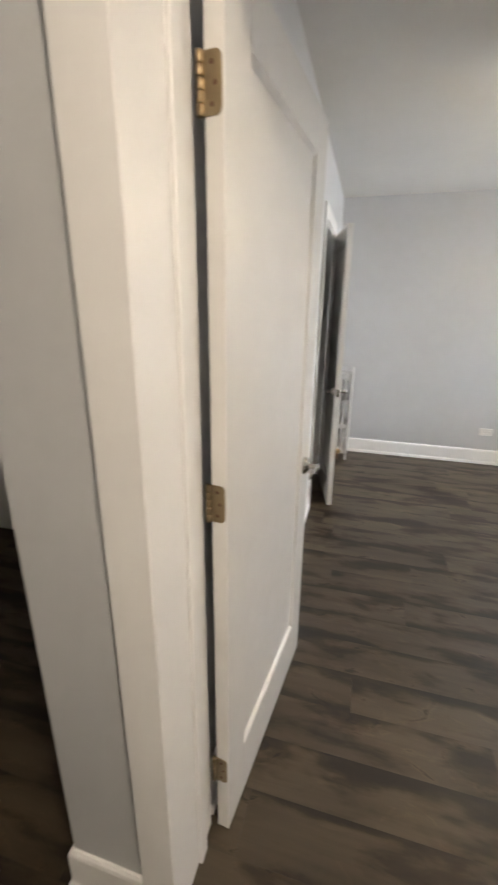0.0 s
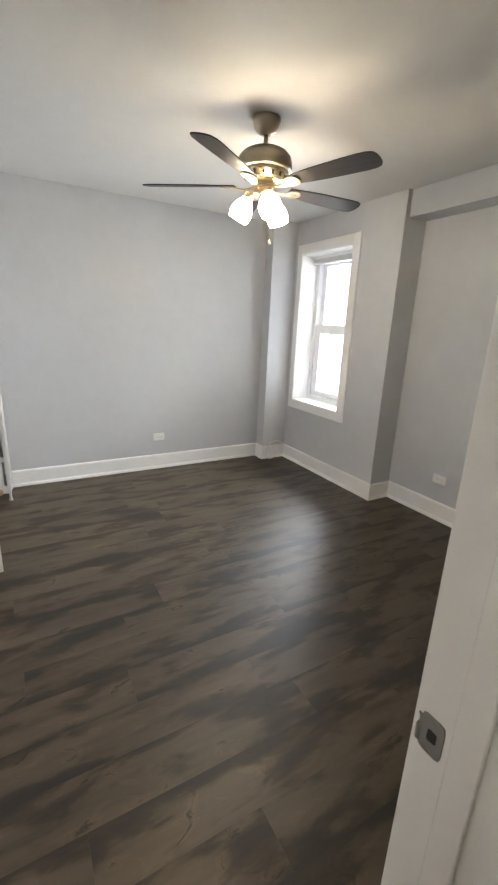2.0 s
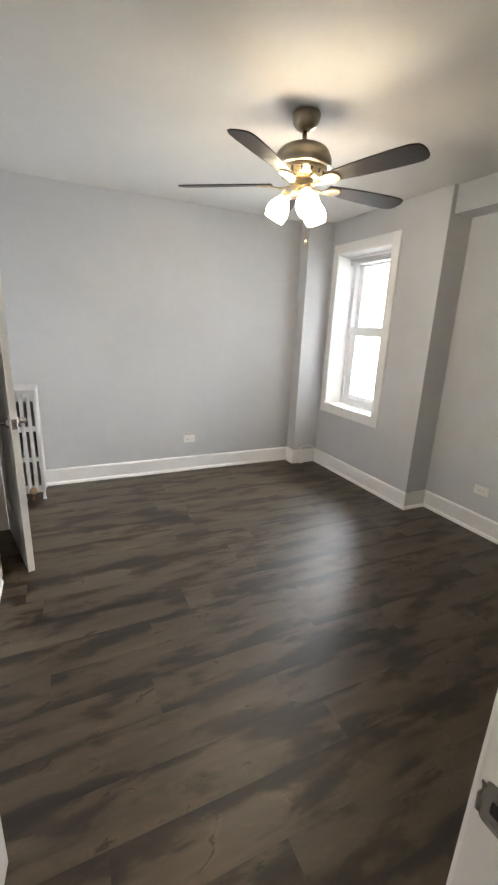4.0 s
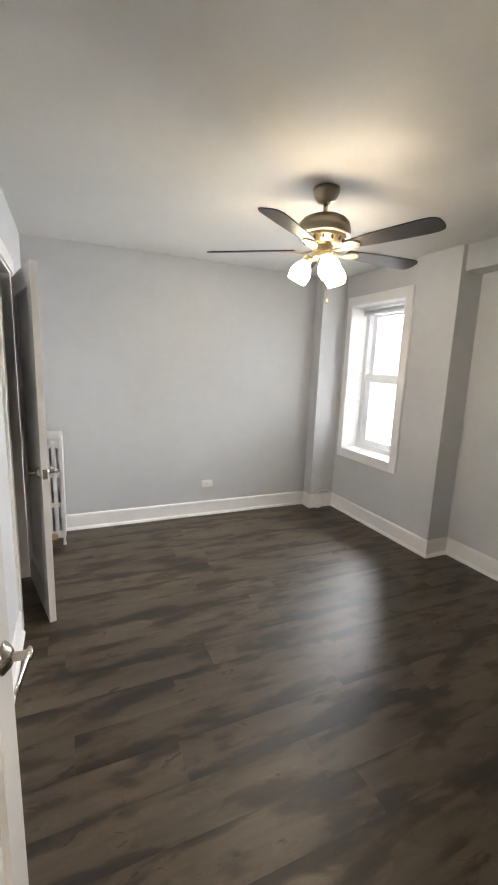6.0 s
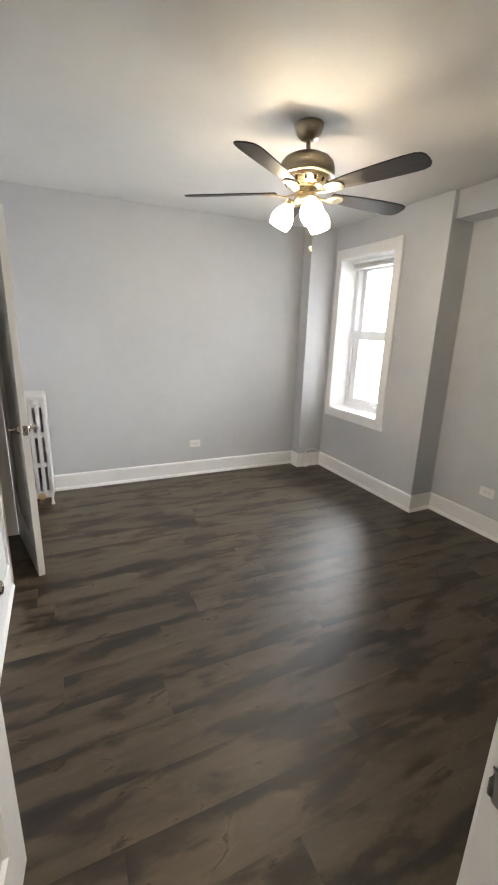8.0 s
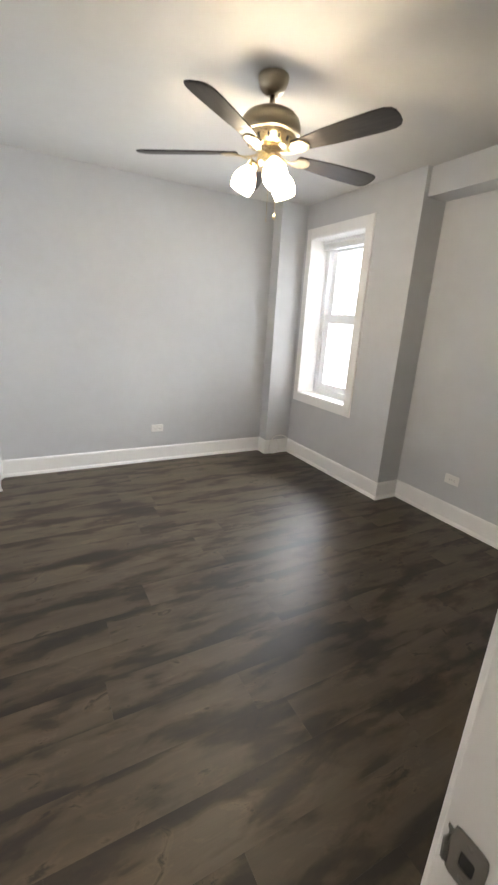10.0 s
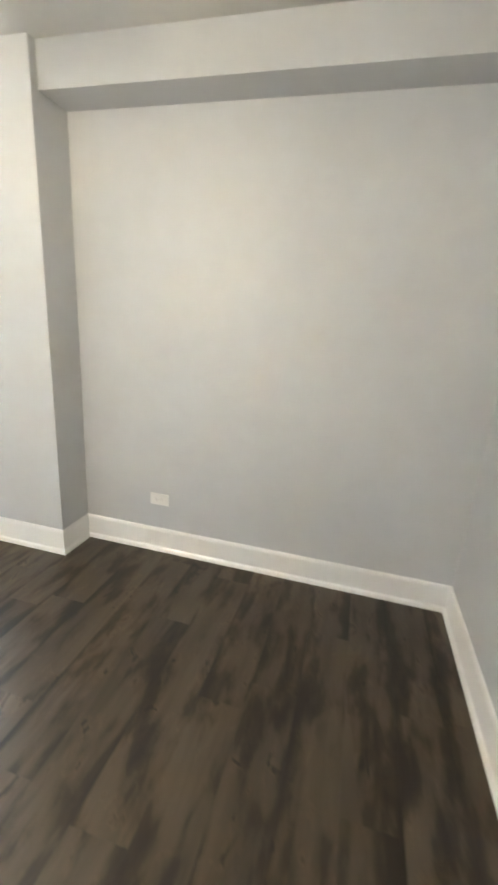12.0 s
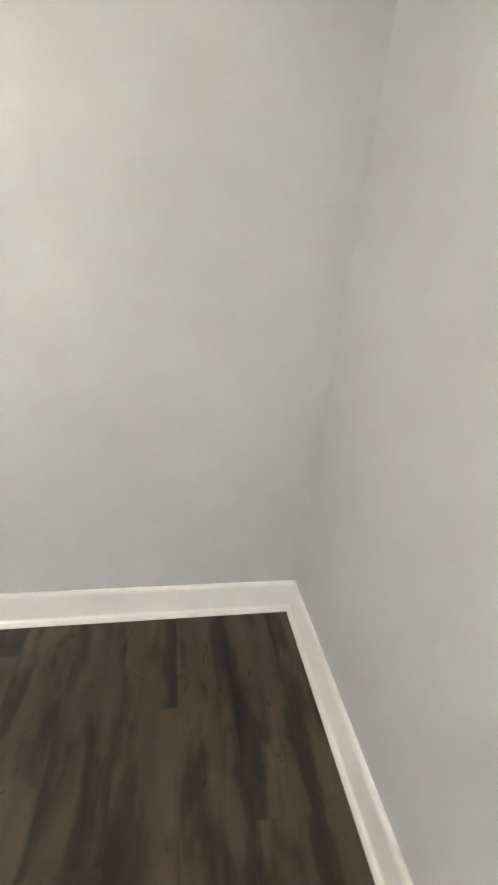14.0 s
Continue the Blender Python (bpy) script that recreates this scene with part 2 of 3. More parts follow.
def extrude_profile(profile, p0, p1, out, e0=0, e1=0):
    """A moulding: profile of (depth, height) swept from p0 to p1 along a wall whose inward side is out."""
    bm = bmesh.new()
    out = Vector((*out, 0))
    ends = []
    way = Vector((p1[0] - p0[0], p1[1] - p0[1], 0)).normalized()
    for p, e in ((p0, -e0), (p1, e1)):
        ends.append([bm.verts.new(Vector((p[0], p[1], 0)) + out * d + way * (e * d) + Vector((0, 0, h))) for d, h in profile])
    n = len(profile)
    for i in range(n):
        bm.faces.new((ends[0][i], ends[0][(i + 1) % n], ends[1][(i + 1) % n], ends[1][i]))
    bm.faces.new(ends[0])
    bm.faces.new(ends[1][::-1])
    return bm


def empty(name, m=None):
    ob = new(name)
    ob.empty_display_size = 0.1
    if m is not None:
        ob.matrix_basis = m
    return ob


def structure(ob, label, category):
    return tagged(ob, label, category, kind="structure")


# ---- plan ----
X_LEFT, X_WIN, X_NICHE = -0.045, 2.970, 3.203      # room faces of the side walls
Y_NEAR, Y_BACK = -0.012, 3.648                     # room faces of the door wall and the far wall
Y_HALL = -0.237                                    # hall face of the door wall
Y_STEP = 2.122                                     # where the window wall ends and the niche begins
H = 2.474                                          # ceiling
BEAM = 2.290                                       # underside of the beam over the niche
DOOR_H = 2.055
CHASE_X, CHASE_Y = 2.682, 3.502                      # pipe chase in the far corner
WX0, WX1 = 2.64, 3.385                             # window opening along y
WZ0, WZ1 = 0.689, 2.174


def wall(name, boxes, label, mat=None):
    bm = bmesh.new()
    for b in boxes:
        add_box(bm, *b)
    return structure(part(name, bm, mat or M_WALL), label, "wall")


B = -0.05
wall("wall_north", [(-0.30, 3.50, Y_BACK, Y_BACK + 0.2, B, H)], "light grey painted plaster wall with white baseboard", None)
wall("wall_east_window", [
    (X_WIN, 3.30, Y_STEP, WX0, B, H), (X_WIN, 3.30, WX1, Y_BACK, B, H),
    (X_WIN, 3.30, WX0, WX1, B, WZ0), (X_WIN, 3.30, WX0, WX1, WZ1, H)], "light grey painted wall pierced by a white-trimmed window")
wall("wall_east_niche", [(X_NICHE, 3.50, Y_HALL, Y_STEP, B, H)], "light grey painted wall set back under a beam")
wall("wall_beam", [(3.012, X_NICHE, Y_NEAR, Y_STEP, BEAM, H)], "grey painted boxed beam across the niche")
wall("wall_corner_chase", [(CHASE_X, X_WIN, CHASE_Y, Y_BACK, B, H)], "grey painted pipe chase boxed into the corner")
wall("wall_south", [
    (-0.308, -0.038, Y_HALL, Y_NEAR, B, H), (0.802, X_NICHE, Y_HALL, Y_NEAR, B, H),
    (-0.038, 0.802, Y_HALL, Y_NEAR, DOOR_H + 0.022, H)], "light grey painted wall with the entry doorway")
CY0, CY1 = 2.255, 2.865                             # closet opening along y
wall("wall_west", [
    (-0.308, X_LEFT, Y_NEAR, CY0, B, H), (-0.302, X_LEFT, CY1, Y_BACK, B, H),
    (-0.302, X_LEFT, CY0, CY1, DOOR_H, H)], "light grey painted wall with a closet doorway")
# depth is assumed, set deep so that the inside stays dark
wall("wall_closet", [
    (-1.65, -1.60, 1.75, 3.35, B, H), (-1.60, -0.302, 1.75, 1.80, B, H), (-1.60, -0.302, 3.30, 3.35, B, H)], "inside walls of the closet, in grey that holds its unlit shade", M_CLOSET)
wall("wall_hall", [
    (-2.30, -2.20, -1.90, 1.30, B, H), (-2.20, -0.302, 1.20, 1.30, B, H),
    (-2.20, 2.10, -1.90, -1.80, B, H), (2.00, 2.10, -1.80, Y_HALL, B, H)], "plain grey painted walls of the hall")
ceil = box(-2.3, 3.5, -1.9, Y_BACK + 0.2, H, H + 0.12)
structure(part("ceiling", ceil, M_CEIL), "matt off-white painted plaster ceiling", "ceiling")

# ---- baseboards ----
BASE = [(0, 0), (0.026, 0), (0.026, 0.008), (0.022, 0.020), (0.0155, 0.026), (0.0135, 0.030), (0.0135, 0.131), (0.011, 0.141), (0.006, 0.148), (0, 0.148)]


def baseboard(p0, p1, out, e0=0, e1=0):
    structure(part("baseboard", extrude_profile(BASE, p0, p1, out, e0, e1), M_TRIM), "tall white painted baseboard with a shoe moulding", "baseboard")


baseboard((X_LEFT, Y_BACK), (CHASE_X, Y_BACK), (0, -1))
baseboard((CHASE_X, Y_BACK), (CHASE_X, CHASE_Y), (-1, 0), 0, 1)
baseboard((CHASE_X, CHASE_Y), (X_WIN, CHASE_Y), (0, -1), 1, 0)
baseboard((X_WIN, CHASE_Y), (X_WIN, Y_STEP), (-1, 0), 0, 1)
baseboard((X_WIN, Y_STEP), (X_NICHE, Y_STEP), (0, -1), 1, 0)
baseboard((X_NICHE, Y_STEP), (X_NICHE, Y_NEAR), (-1, 0))
baseboard((X_NICHE, Y_NEAR), (0.885, Y_NEAR), (0, 1))
baseboard((X_LEFT, Y_NEAR + 0.02), (X_LEFT, CY0 - 0.082), (1, 0))
baseboard((X_LEFT, CY1 + 0.082), (X_LEFT, Y_BACK), (1, 0))
baseboard((-0.308, Y_HALL), (-0.100, Y_HALL), (0, -1), 1, 0)
baseboard((-0.308, 1.2), (-0.308, Y_HALL), (-1, 0), 0, 1)
baseboard((0.872, Y_HALL), (2.0, Y_HALL), (0, -1))


# ---- door frames ----
def trim_piece(name, parent, x0, x1, y0, y1, z0, z1, label="", bevel=0.0025):
    return part(name, box(x0, x1, y0, y1, z0, z1, bevel), M_TRIM, parent, label)


frame_1 = empty("door_frame_1")
structure(frame_1, "white painted wooden door frame with flat casings", "door frame")
for x0, x1, sx in ((-0.038, -0.018, 1), (0.780, 0.800, -1)):
    trim_piece("jamb", frame_1, x0, x1, Y_HALL - 0.002, Y_NEAR + 0.002, -0.01, DOOR_H + 0.02)
    s0, s1 = (x1, x1 + 0.011) if sx > 0 else (x0 - 0.011, x0)
    trim_piece("door_stop", frame_1, s0, s1, -0.110, -0.070, -0.01, DOOR_H)
trim_piece("head_jamb", frame_1, -0.018, 0.780, Y_HALL - 0.0015, Y_NEAR + 0.0015, DOOR_H, DOOR_H + 0.02)
trim_piece("head_stop", frame_1, -0.007, 0.769, -0.110, -0.070, DOOR_H - 0.011, DOOR_H)
# hall casings with a thinner inner bead
for x0, x1 in ((-0.100, -0.014), (0.784, 0.872)):
    trim_piece("casing", frame_1, x0, x1, Y_HALL - 0.018, Y_HALL, -0.01, DOOR_H + 0.09)
trim_piece("head_casing", frame_1, -0.014, 0.784, Y_HALL - 0.018, Y_HALL, DOOR_H + 0.012, DOOR_H + 0.09)
# room casings
trim_piece("casing", frame_1, 0.800, 0.885, Y_NEAR, Y_NEAR + 0.016, -0.01, DOOR_H + 0.09)
trim_piece("head_casing", frame_1, X_LEFT + 0.002, 0.800, Y_NEAR, Y_NEAR + 0.016, DOOR_H + 0.01, DOOR_H + 0.09)

# strike plate on the latch jamb
strike = empty("strike_plate", pose(0.780, -0.0395, 0.922))
tagged(strike, "satin nickel strike plate screwed to the white door jamb", "strike plate")
bm = bmesh.new()
outer, inner = [], []
for k in range(32):
    c, q = math.cos(2 * math.pi * k / 32), math.sin(2 * math.pi * k / 32)
    f = 1 / (abs(c) ** 7 + abs(q) ** 7) ** (1 / 7)
    outer.append((0.0180 * c * f, 0.0310 * q * f))
    inner.append((-0.001 + 0.0075 * c * f, 0.0100 * q * f))
rings = [[bm.verts.new((x, py, pz)) for py, pz in line] for x, line in ((0.0, outer), (-0.0022, outer), (-0.0022, inner), (0.0, inner))]
for p, q in zip(rings, rings[1:]):
    for k in range(32):
        bm.faces.new((p[k], p[(k + 1) % 32], q[(k + 1) % 32], q[k]))
part("plate", bm, M_STRIKE, strike)
part("lip", tube([(-0.0005, 0.0190, -0.022), (-0.0005, 0.0205, 0.0), (-0.0005, 0.0190, 0.022)], 0.0045, 8), M_STRIKE, strike, "", True)
part("latch_hole", box(-0.0012, 0.0005, -0.0078, 0.0078, -0.0098, 0.0098), M_DARK, strike, "dark latch hole")
for z in (-0.022, 0.022):
    part("screw", lathe([(0, 0.0012), (0.003, 0.001), (0.004, 0)], 12), M_STRIKE, strike, "", True, pose(-0.002, 0, z, 0, -90, 0))


# ---- doors ----
def lever_handle(parent, x, z, side, y_face, back):
    """A lever on one face of a leaf; side +1/-1 is the face's way along y, back the way the lever points along x."""
    h = empty("lever_handle", pose(x, y_face, z))
    h.parent = parent
    tagged(h, "satin nickel lever handle")
    turn = pose(0, 0, 0, -90 * side, 0, 0)
    part("rose", lathe([(0, 0), (0.033, 0), (0.034, 0.003), (0.032, 0.006), (0.020, 0.017), (0.014, 0.020), (0, 0.020)], 28), M_NICKEL, h, "", True, turn)
    part("neck", lathe([(0.0105, 0.012), (0.0095, 0.030), (0.0105, 0.046), (0.012, 0.056), (0, 0.058)], 20), M_NICKEL, h, "", True, turn)
    s = side
    bm = bmesh.new()
    prev = None
    for i in range(9):
        f = i / 8
        px = back * (-0.012 + 0.112 * f)
        py = s * (0.050 - 0.004 * f)
        pz = -0.003 * f
        w, t = 0.0125 - 0.003 * f, 0.0060 - 0.0022 * f
        ring = [bm.verts.new((px, py + t * math.cos(a), pz + w * math.sin(a))) for a in [k * math.pi / 5 for k in range(10)]]
        if prev:
            for k in range(10):
                bm.faces.new((prev[k], prev[(k + 1) % 10], ring[(k + 1) % 10], ring[k]))
        else:
            bm.faces.new(ring)
        prev = ring
    bm.faces.new(prev[::-1])
    part("lever", bm, M_NICKEL, h, "", True)
    return h


def panel_door(name, m, width, height, label, hinges, handle_z, stile=0.115, top=0.115, bottom=0.205, thick=0.036):
    """A leaf with one sunk panel: x from the hinge edge, y through the leaf, face A at y = 0 and face B at y = thick."""
    d = empty(name, m)
    structure(d, label, "door")
    w, h, t = width, height, thick
    e = 0.0015
    part("hinge_stile", box(0, stile, 0, t, 0, h, e), M_DOOR, d)
    part("latch_stile", box(w - stile, w, 0, t, 0, h, e), M_DOOR, d)
    part("top_rail", box(stile, w - stile, 0.0002, t - 0.0002, h - top, h, 0.0), M_DOOR, d)
    part("bottom_rail", box(stile, w - stile, 0.0002, t - 0.0002, 0, bottom, 0.0), M_DOOR, d)
    part("panel", box(stile - 0.005, w - stile + 0.005, 0.011, t - 0.011, bottom - 0.005, h - top + 0.005), M_DOOR, d, "sunk flat panel")
    # sloped moulding round the panel, on both faces
    for y0, y1 in ((0.0012, 0.011), (t - 0.0012, t - 0.011)):
        bm = bmesh.new()
        a = [(stile, bottom), (w - stile, bottom), (w - stile, h - top), (stile, h - top)]
        k = 0.011
        b = [(stile + k, bottom + k), (w - stile - k, bottom + k), (w - stile - k, h - top - k), (stile + k, h - top - k)]
        va = [bm.verts.new((x, y0, z)) for x, z in a]
        vb = [bm.verts.new((x, y1, z)) for x, z in b]
        vc = [bm.verts.new((x, y1, z)) for x, z in a]
        for i in range(4):
            j = (i + 1) % 4
            bm.faces.new((va[i], va[j], vb[j], vb[i]))
            bm.faces.new((vb[i], vb[j], vc[j], vc[i]))
        part("panel_moulding", bm, M_DOOR, d)
    for z in hinges:
        hg = empty("hinge", pose(0, 0, z))
        hg.parent = d
        tagged(hg, "antique nickel butt hinge with rounded leaves")
        # leaf plate let into the hinge edge
        bm = bmesh.new()
        outline = [(t + 0.004, -0.044), (t + 0.004, 0.044)] + [(0.016 + 0.012 * math.cos(radians(a)), 0.032 + 0.012 * math.sin(radians(a))) for a in range(90, 181, 15)] + [(0.016 + 0.012 * math.cos(radians(a)), -0.032 + 0.012 * math.sin(radians(a))) for a in range(180, 271, 15)]
        lo = [bm.verts.new((-0.0022, y, zz)) for y, zz in outline]
        hi = [bm.verts.new((0.0004, y, zz)) for y, zz in outline]
        bm.faces.new(lo)
        bm.faces.new(hi[::-1])
        for i in range(len(lo)):
            j = (i + 1) % len(lo)
            bm.faces.new((lo[i], lo[j], hi[j], hi[i]))
        part("leaf_plate", bm, M_HINGE, hg)
        for k in range(5):
            z0 = -0.045 + 0.018 * k
            part("knuckle", lathe([(0, z0 + 0.0006), (0.0062, z0 + 0.0006), (0.0068, z0 + 0.002), (0.0068, z0 + 0.016), (0.0062, z0 + 0.0174), (0, z0 + 0.0174)], 16), M_HINGE, hg, "", True, pose(-0.004, t + 0.006, 0))
        for zz, yy in ((-0.028, 0.022), (0.0, 0.016), (0.028, 0.022)):
            part("screw", lathe([(0, 0.0010), (0.003, 0.0008), (0.0042, 0)], 12), M_RUST, hg, "", True, pose(-0.0022, yy, zz, 0, -90, 0))
    lever_handle(d, w - 0.062, handle_z, -1, 0.0, -1)
    lever_handle(d, w - 0.062, handle_z, 1, t, -1)
    latch = part("latch_plate", box(w - 0.0005, w + 0.0012, t / 2 - 0.0125, t / 2 + 0.0125, handle_z - 0.028, handle_z + 0.028), M_NICKEL, d, "satin nickel latch plate")
    part("latch_bolt", box(w + 0.001, w + 0.010, t / 2 - 0.006, t / 2 + 0.006, handle_z - 0.008, handle_z + 0.008, 0.002), M_NICKEL, d)
    return d


# entry door, swung into the room; face A is the hall face
panel_door("door_1", pose(0.039, -0.0155, 0.006, 0, 0, DOOR_TURN), 0.755, 2.024, "white painted one-panel door standing wide open into the room", (0.24, 1.07, 1.82), 0.915)

# closet doorway and its door, ajar
frame_2 = empty("door_frame_2")
structure(frame_2, "white painted closet door frame with flat casings", "door frame")
trim_piece("jamb", frame_2, -0.302, X_LEFT + 0.002, CY0, CY0 + 0.018, -0.01, DOOR_H)
trim_piece("jamb", frame_2, -0.302, X_LEFT + 0.002, CY1 - 0.018, CY1, -0.01, DOOR_H)
trim_piece("head_jamb", frame_2, -0.302, X_LEFT + 0.0015, CY0 + 0.018, CY1 - 0.018, DOOR_H - 0.018, DOOR_H)
trim_piece("casing", frame_2, X_LEFT, X_LEFT + 0.015, CY0 - 0.082, CY0 + 0.004, -0.01, DOOR_H + 0.08)
trim_piece("casing", frame_2, X_LEFT, X_LEFT + 0.015, CY1 - 0.004, CY1 + 0.082, -0.01, DOOR_H + 0.08)
trim_piece("head_casing", frame_2, X_LEFT, X_LEFT + 0.0145, CY0 + 0.004, CY1 - 0.004, DOOR_H - 0.004, DOOR_H + 0.08)
# leaf: hinge at the far jamb, free edge out in the room; face A faces the closet
panel_door("door_2", pose(-0.040, CY1 - 0.022, 0.003, 0, 0, -76.8), 0.635, 2.010, "white painted closet door standing ajar", (0.24, 1.02, 1.79), 0.900, 0.105)


# ---- window ----
win = empty("window_1")
structure(win, "white double-hung window with bright overcast daylight behind", "window")


def vinyl(name, parent, b, mat=None, bevel=0.003, label=""):
    return part(name, box(*b, bevel), mat or M_TRIM, parent, label)


CW = 0.082
vinyl("casing", win, (X_WIN - 0.017, X_WIN, WX0 - CW, WX0 + 0.006, WZ0 - CW, WZ1 + CW))
vinyl("casing", win, (X_WIN - 0.017, X_WIN, WX1 - 0.006, WX1 + CW - 0.02, WZ0 - CW, WZ1 + CW))
vinyl("head_casing", win, (X_WIN - 0.0165, X_WIN, WX0 + 0.006, WX1 - 0.006, WZ1 - 0.006, WZ1 + CW))
vinyl("apron_casing", win, (X_WIN - 0.0165, X_WIN, WX0 + 0.006, WX1 - 0.006, WZ0 - CW, WZ0 + 0.004))
# white reveal boards
XF = 3.150
vinyl("reveal_board", win, (X_WIN - 0.010, XF, WX0, WX0 + 0.012, WZ0 + 0.012, WZ1 - 0.012), bevel=0.001)
vinyl("reveal_board", win, (X_WIN - 0.010, XF, WX1 - 0.012, WX1, WZ0 + 0.012, WZ1 - 0.012), bevel=0.001)
vinyl("reveal_board", win, (X_WIN - 0.010, XF, WX0, WX1, WZ1 - 0.012, WZ1), bevel=0.001)
vinyl("window_sill", win, (X_WIN - 0.010, XF, WX0, WX1, WZ0, WZ0 + 0.012), bevel=0.001)
# frame
A0, A1, Z0, Z1 = WX0 + 0.0125, WX1 - 0.0125, WZ0 + 0.0125, WZ1 - 0.0125
FW = 0.050
wf = empty("window_frame")
wf.parent = win
for b in ((XF, XF + 0.09, A0, A0 + FW, Z0, Z1), (XF, XF + 0.09, A1 - FW, A1, Z0, Z1), (XF, XF + 0.089, A0 + FW, A1 - FW, Z1 - FW, Z1), (XF, XF + 0.089, A0 + FW, A1 - FW, Z0, Z0 + FW)):
    vinyl("frame_member", wf, b, M_VINYL, 0.002)
ZM = 1.464


def sash(name, x0, z0, z1, rail_lo, rail_hi, st):
    s = empty(name)
    s.parent = win
    x1 = x0 + 0.034
    a0, a1 = A0 + FW + 0.001, A1 - FW - 0.001
    vinyl("stile", s, (x0, x1, a0, a0 + st, z0, z1), M_VINYL)
    vinyl("stile", s, (x0, x1, a1 - st, a1, z0, z1), M_VINYL)
    vinyl("rail", s, (x0, x1 - 0.0005, a0 + st, a1 - st, z0, z0 + rail_lo), M_VINYL)
    vinyl("rail", s, (x0, x1 - 0.0005, a0 + st, a1 - st, z1 - rail_hi, z1), M_VINYL)
    p = part("pane", box(x0 + 0.014, x0 + 0.018, a0 + st - 0.004, a1 - st + 0.004, z0 + rail_lo - 0.004, z1 - rail_hi + 0.004), M_GLASS, s, "clear window pane")
    p.visible_shadow = False


sash("upper_sash", XF + 0.050, ZM - 0.022, Z1 - FW - 0.001, 0.040, 0.045, 0.064)
sash("lower_sash", XF + 0.012, Z0 + FW + 0.001, ZM + 0.030, 0.055, 0.086, 0.080)
part("sash_lock", box(XF + 0.004, XF + 0.026, 2.985, 3.035, ZM + 0.0245, ZM + 0.036, 0.003), M_VINYL, win)

# outer jamb of painted bricks, seen through the panes
outer = empty("window_surround")
structure(outer, "pale painted brick jamb outside the window", "brickwork")
for k in range(21):
    depth = 0.105 if k % 2 else 0.085
    part("brick", box(3.305, 3.305 + depth, 3.365 + (0.012 if k % 2 else 0.0), 3.60, 0.62 + 0.076 * k, 0.62 + 0.076 * k + 0.064, 0.004, 1), M_BRICK, outer)

# headrail of a raised blind under the window head
blind = empty("window_blind", pose(XF - 0.035, (A0 + A1) / 2, Z1))
tagged(blind, "white mini blind pulled up under the window head", "blind")
hw = (A1 - A0) / 2 - 0.006
part("headrail", box(-0.020, 0.016, -hw, hw, -0.030, -0.001, 0.002), M_VINYL, blind)
for k in range(9):
    part("slat", box(-0.014, 0.012, -hw + 0.005, hw - 0.005, -0.0345 - k * 0.0042, -0.0325 - k * 0.0042), M_VINYL, blind)
part("bottom_rail", box(-0.015, 0.013, -hw + 0.004, hw - 0.004, -0.082, -0.071, 0.002), M_VINYL, blind)
for dy in (-hw + 0.06, hw - 0.06):
    part("lift_cord", tube([(-0.016, dy, -0.03), (-0.016, dy, -0.072)], 0.001, 6), M_VINYL, blind)

structure(part("backdrop", box(9.0, 9.1, -12, 18, -6, 14), M_BACK), "plain bright overcast distance outside the window", "backdrop")


# ---- ceiling fan ----
FX, FY = 1.561, 1.828
fan = empty("ceiling_fan", pose(FX, FY, H - 0.015))
tagged(fan, "brushed pewter ceiling fan with dark walnut blades and lit glass shades", "ceiling fan")
part("canopy", lathe([(0, 0.015), (0.070, 0.015), (0.072, 0.009), (0.070, -0.006), (0.062, -0.030), (0.048, -0.047), (0.033, -0.056), (0.022, -0.060), (0, -0.060)], 40), M_FAN, fan, "", True)
part("downrod", lathe([(0, -0.057), (0.0125, -0.057), (0.0125, -0.112), (0, -0.112)], 20), M_FAN, fan, "", True)
part("motor_housing", lathe([(0, -0.108), (0.020, -0.108), (0.024, -0.114), (0.052, -0.117), (0.088, -0.125), (0.116, -0.139), (0.134, -0.159), (0.142, -0.184), (0.143, -0.214), (0.138, -0.222), (0.120, -0.224), (0, -0.224)], 48), M_FAN, fan, "", True)
part("motor_band", lathe([(0, -0.222), (0.118, -0.222), (0.122, -0.228), (0.112, -0.236), (0.098, -0.262), (0.080, -0.272), (0, -0.272)], 48), M_FANLIGHT, fan, "vented nickel skirt of the motor", True)
for k in range(14):
    a = 2 * math.pi * k / 14 + 0.1
    part("vent_slot", box(-0.002, 0.0035, -0.0055, 0.0055, -0.010, 0.010, 0.001), M_DARK, fan, "", False, pose(0.1065 * math.cos(a), 0.1065 * math.sin(a), -0.249, 0, 28, math.degrees(a)))
part("switch_housing", lathe([(0, -0.270), (0.058, -0.270), (0.060, -0.276), (0.056, -0.284), (0.056, -0.318), (0.060, -0.324), (0.050, -0.338), (0.034, -0.348), (0, -0.350)], 40), M_FANLIGHT, fan, "", True)


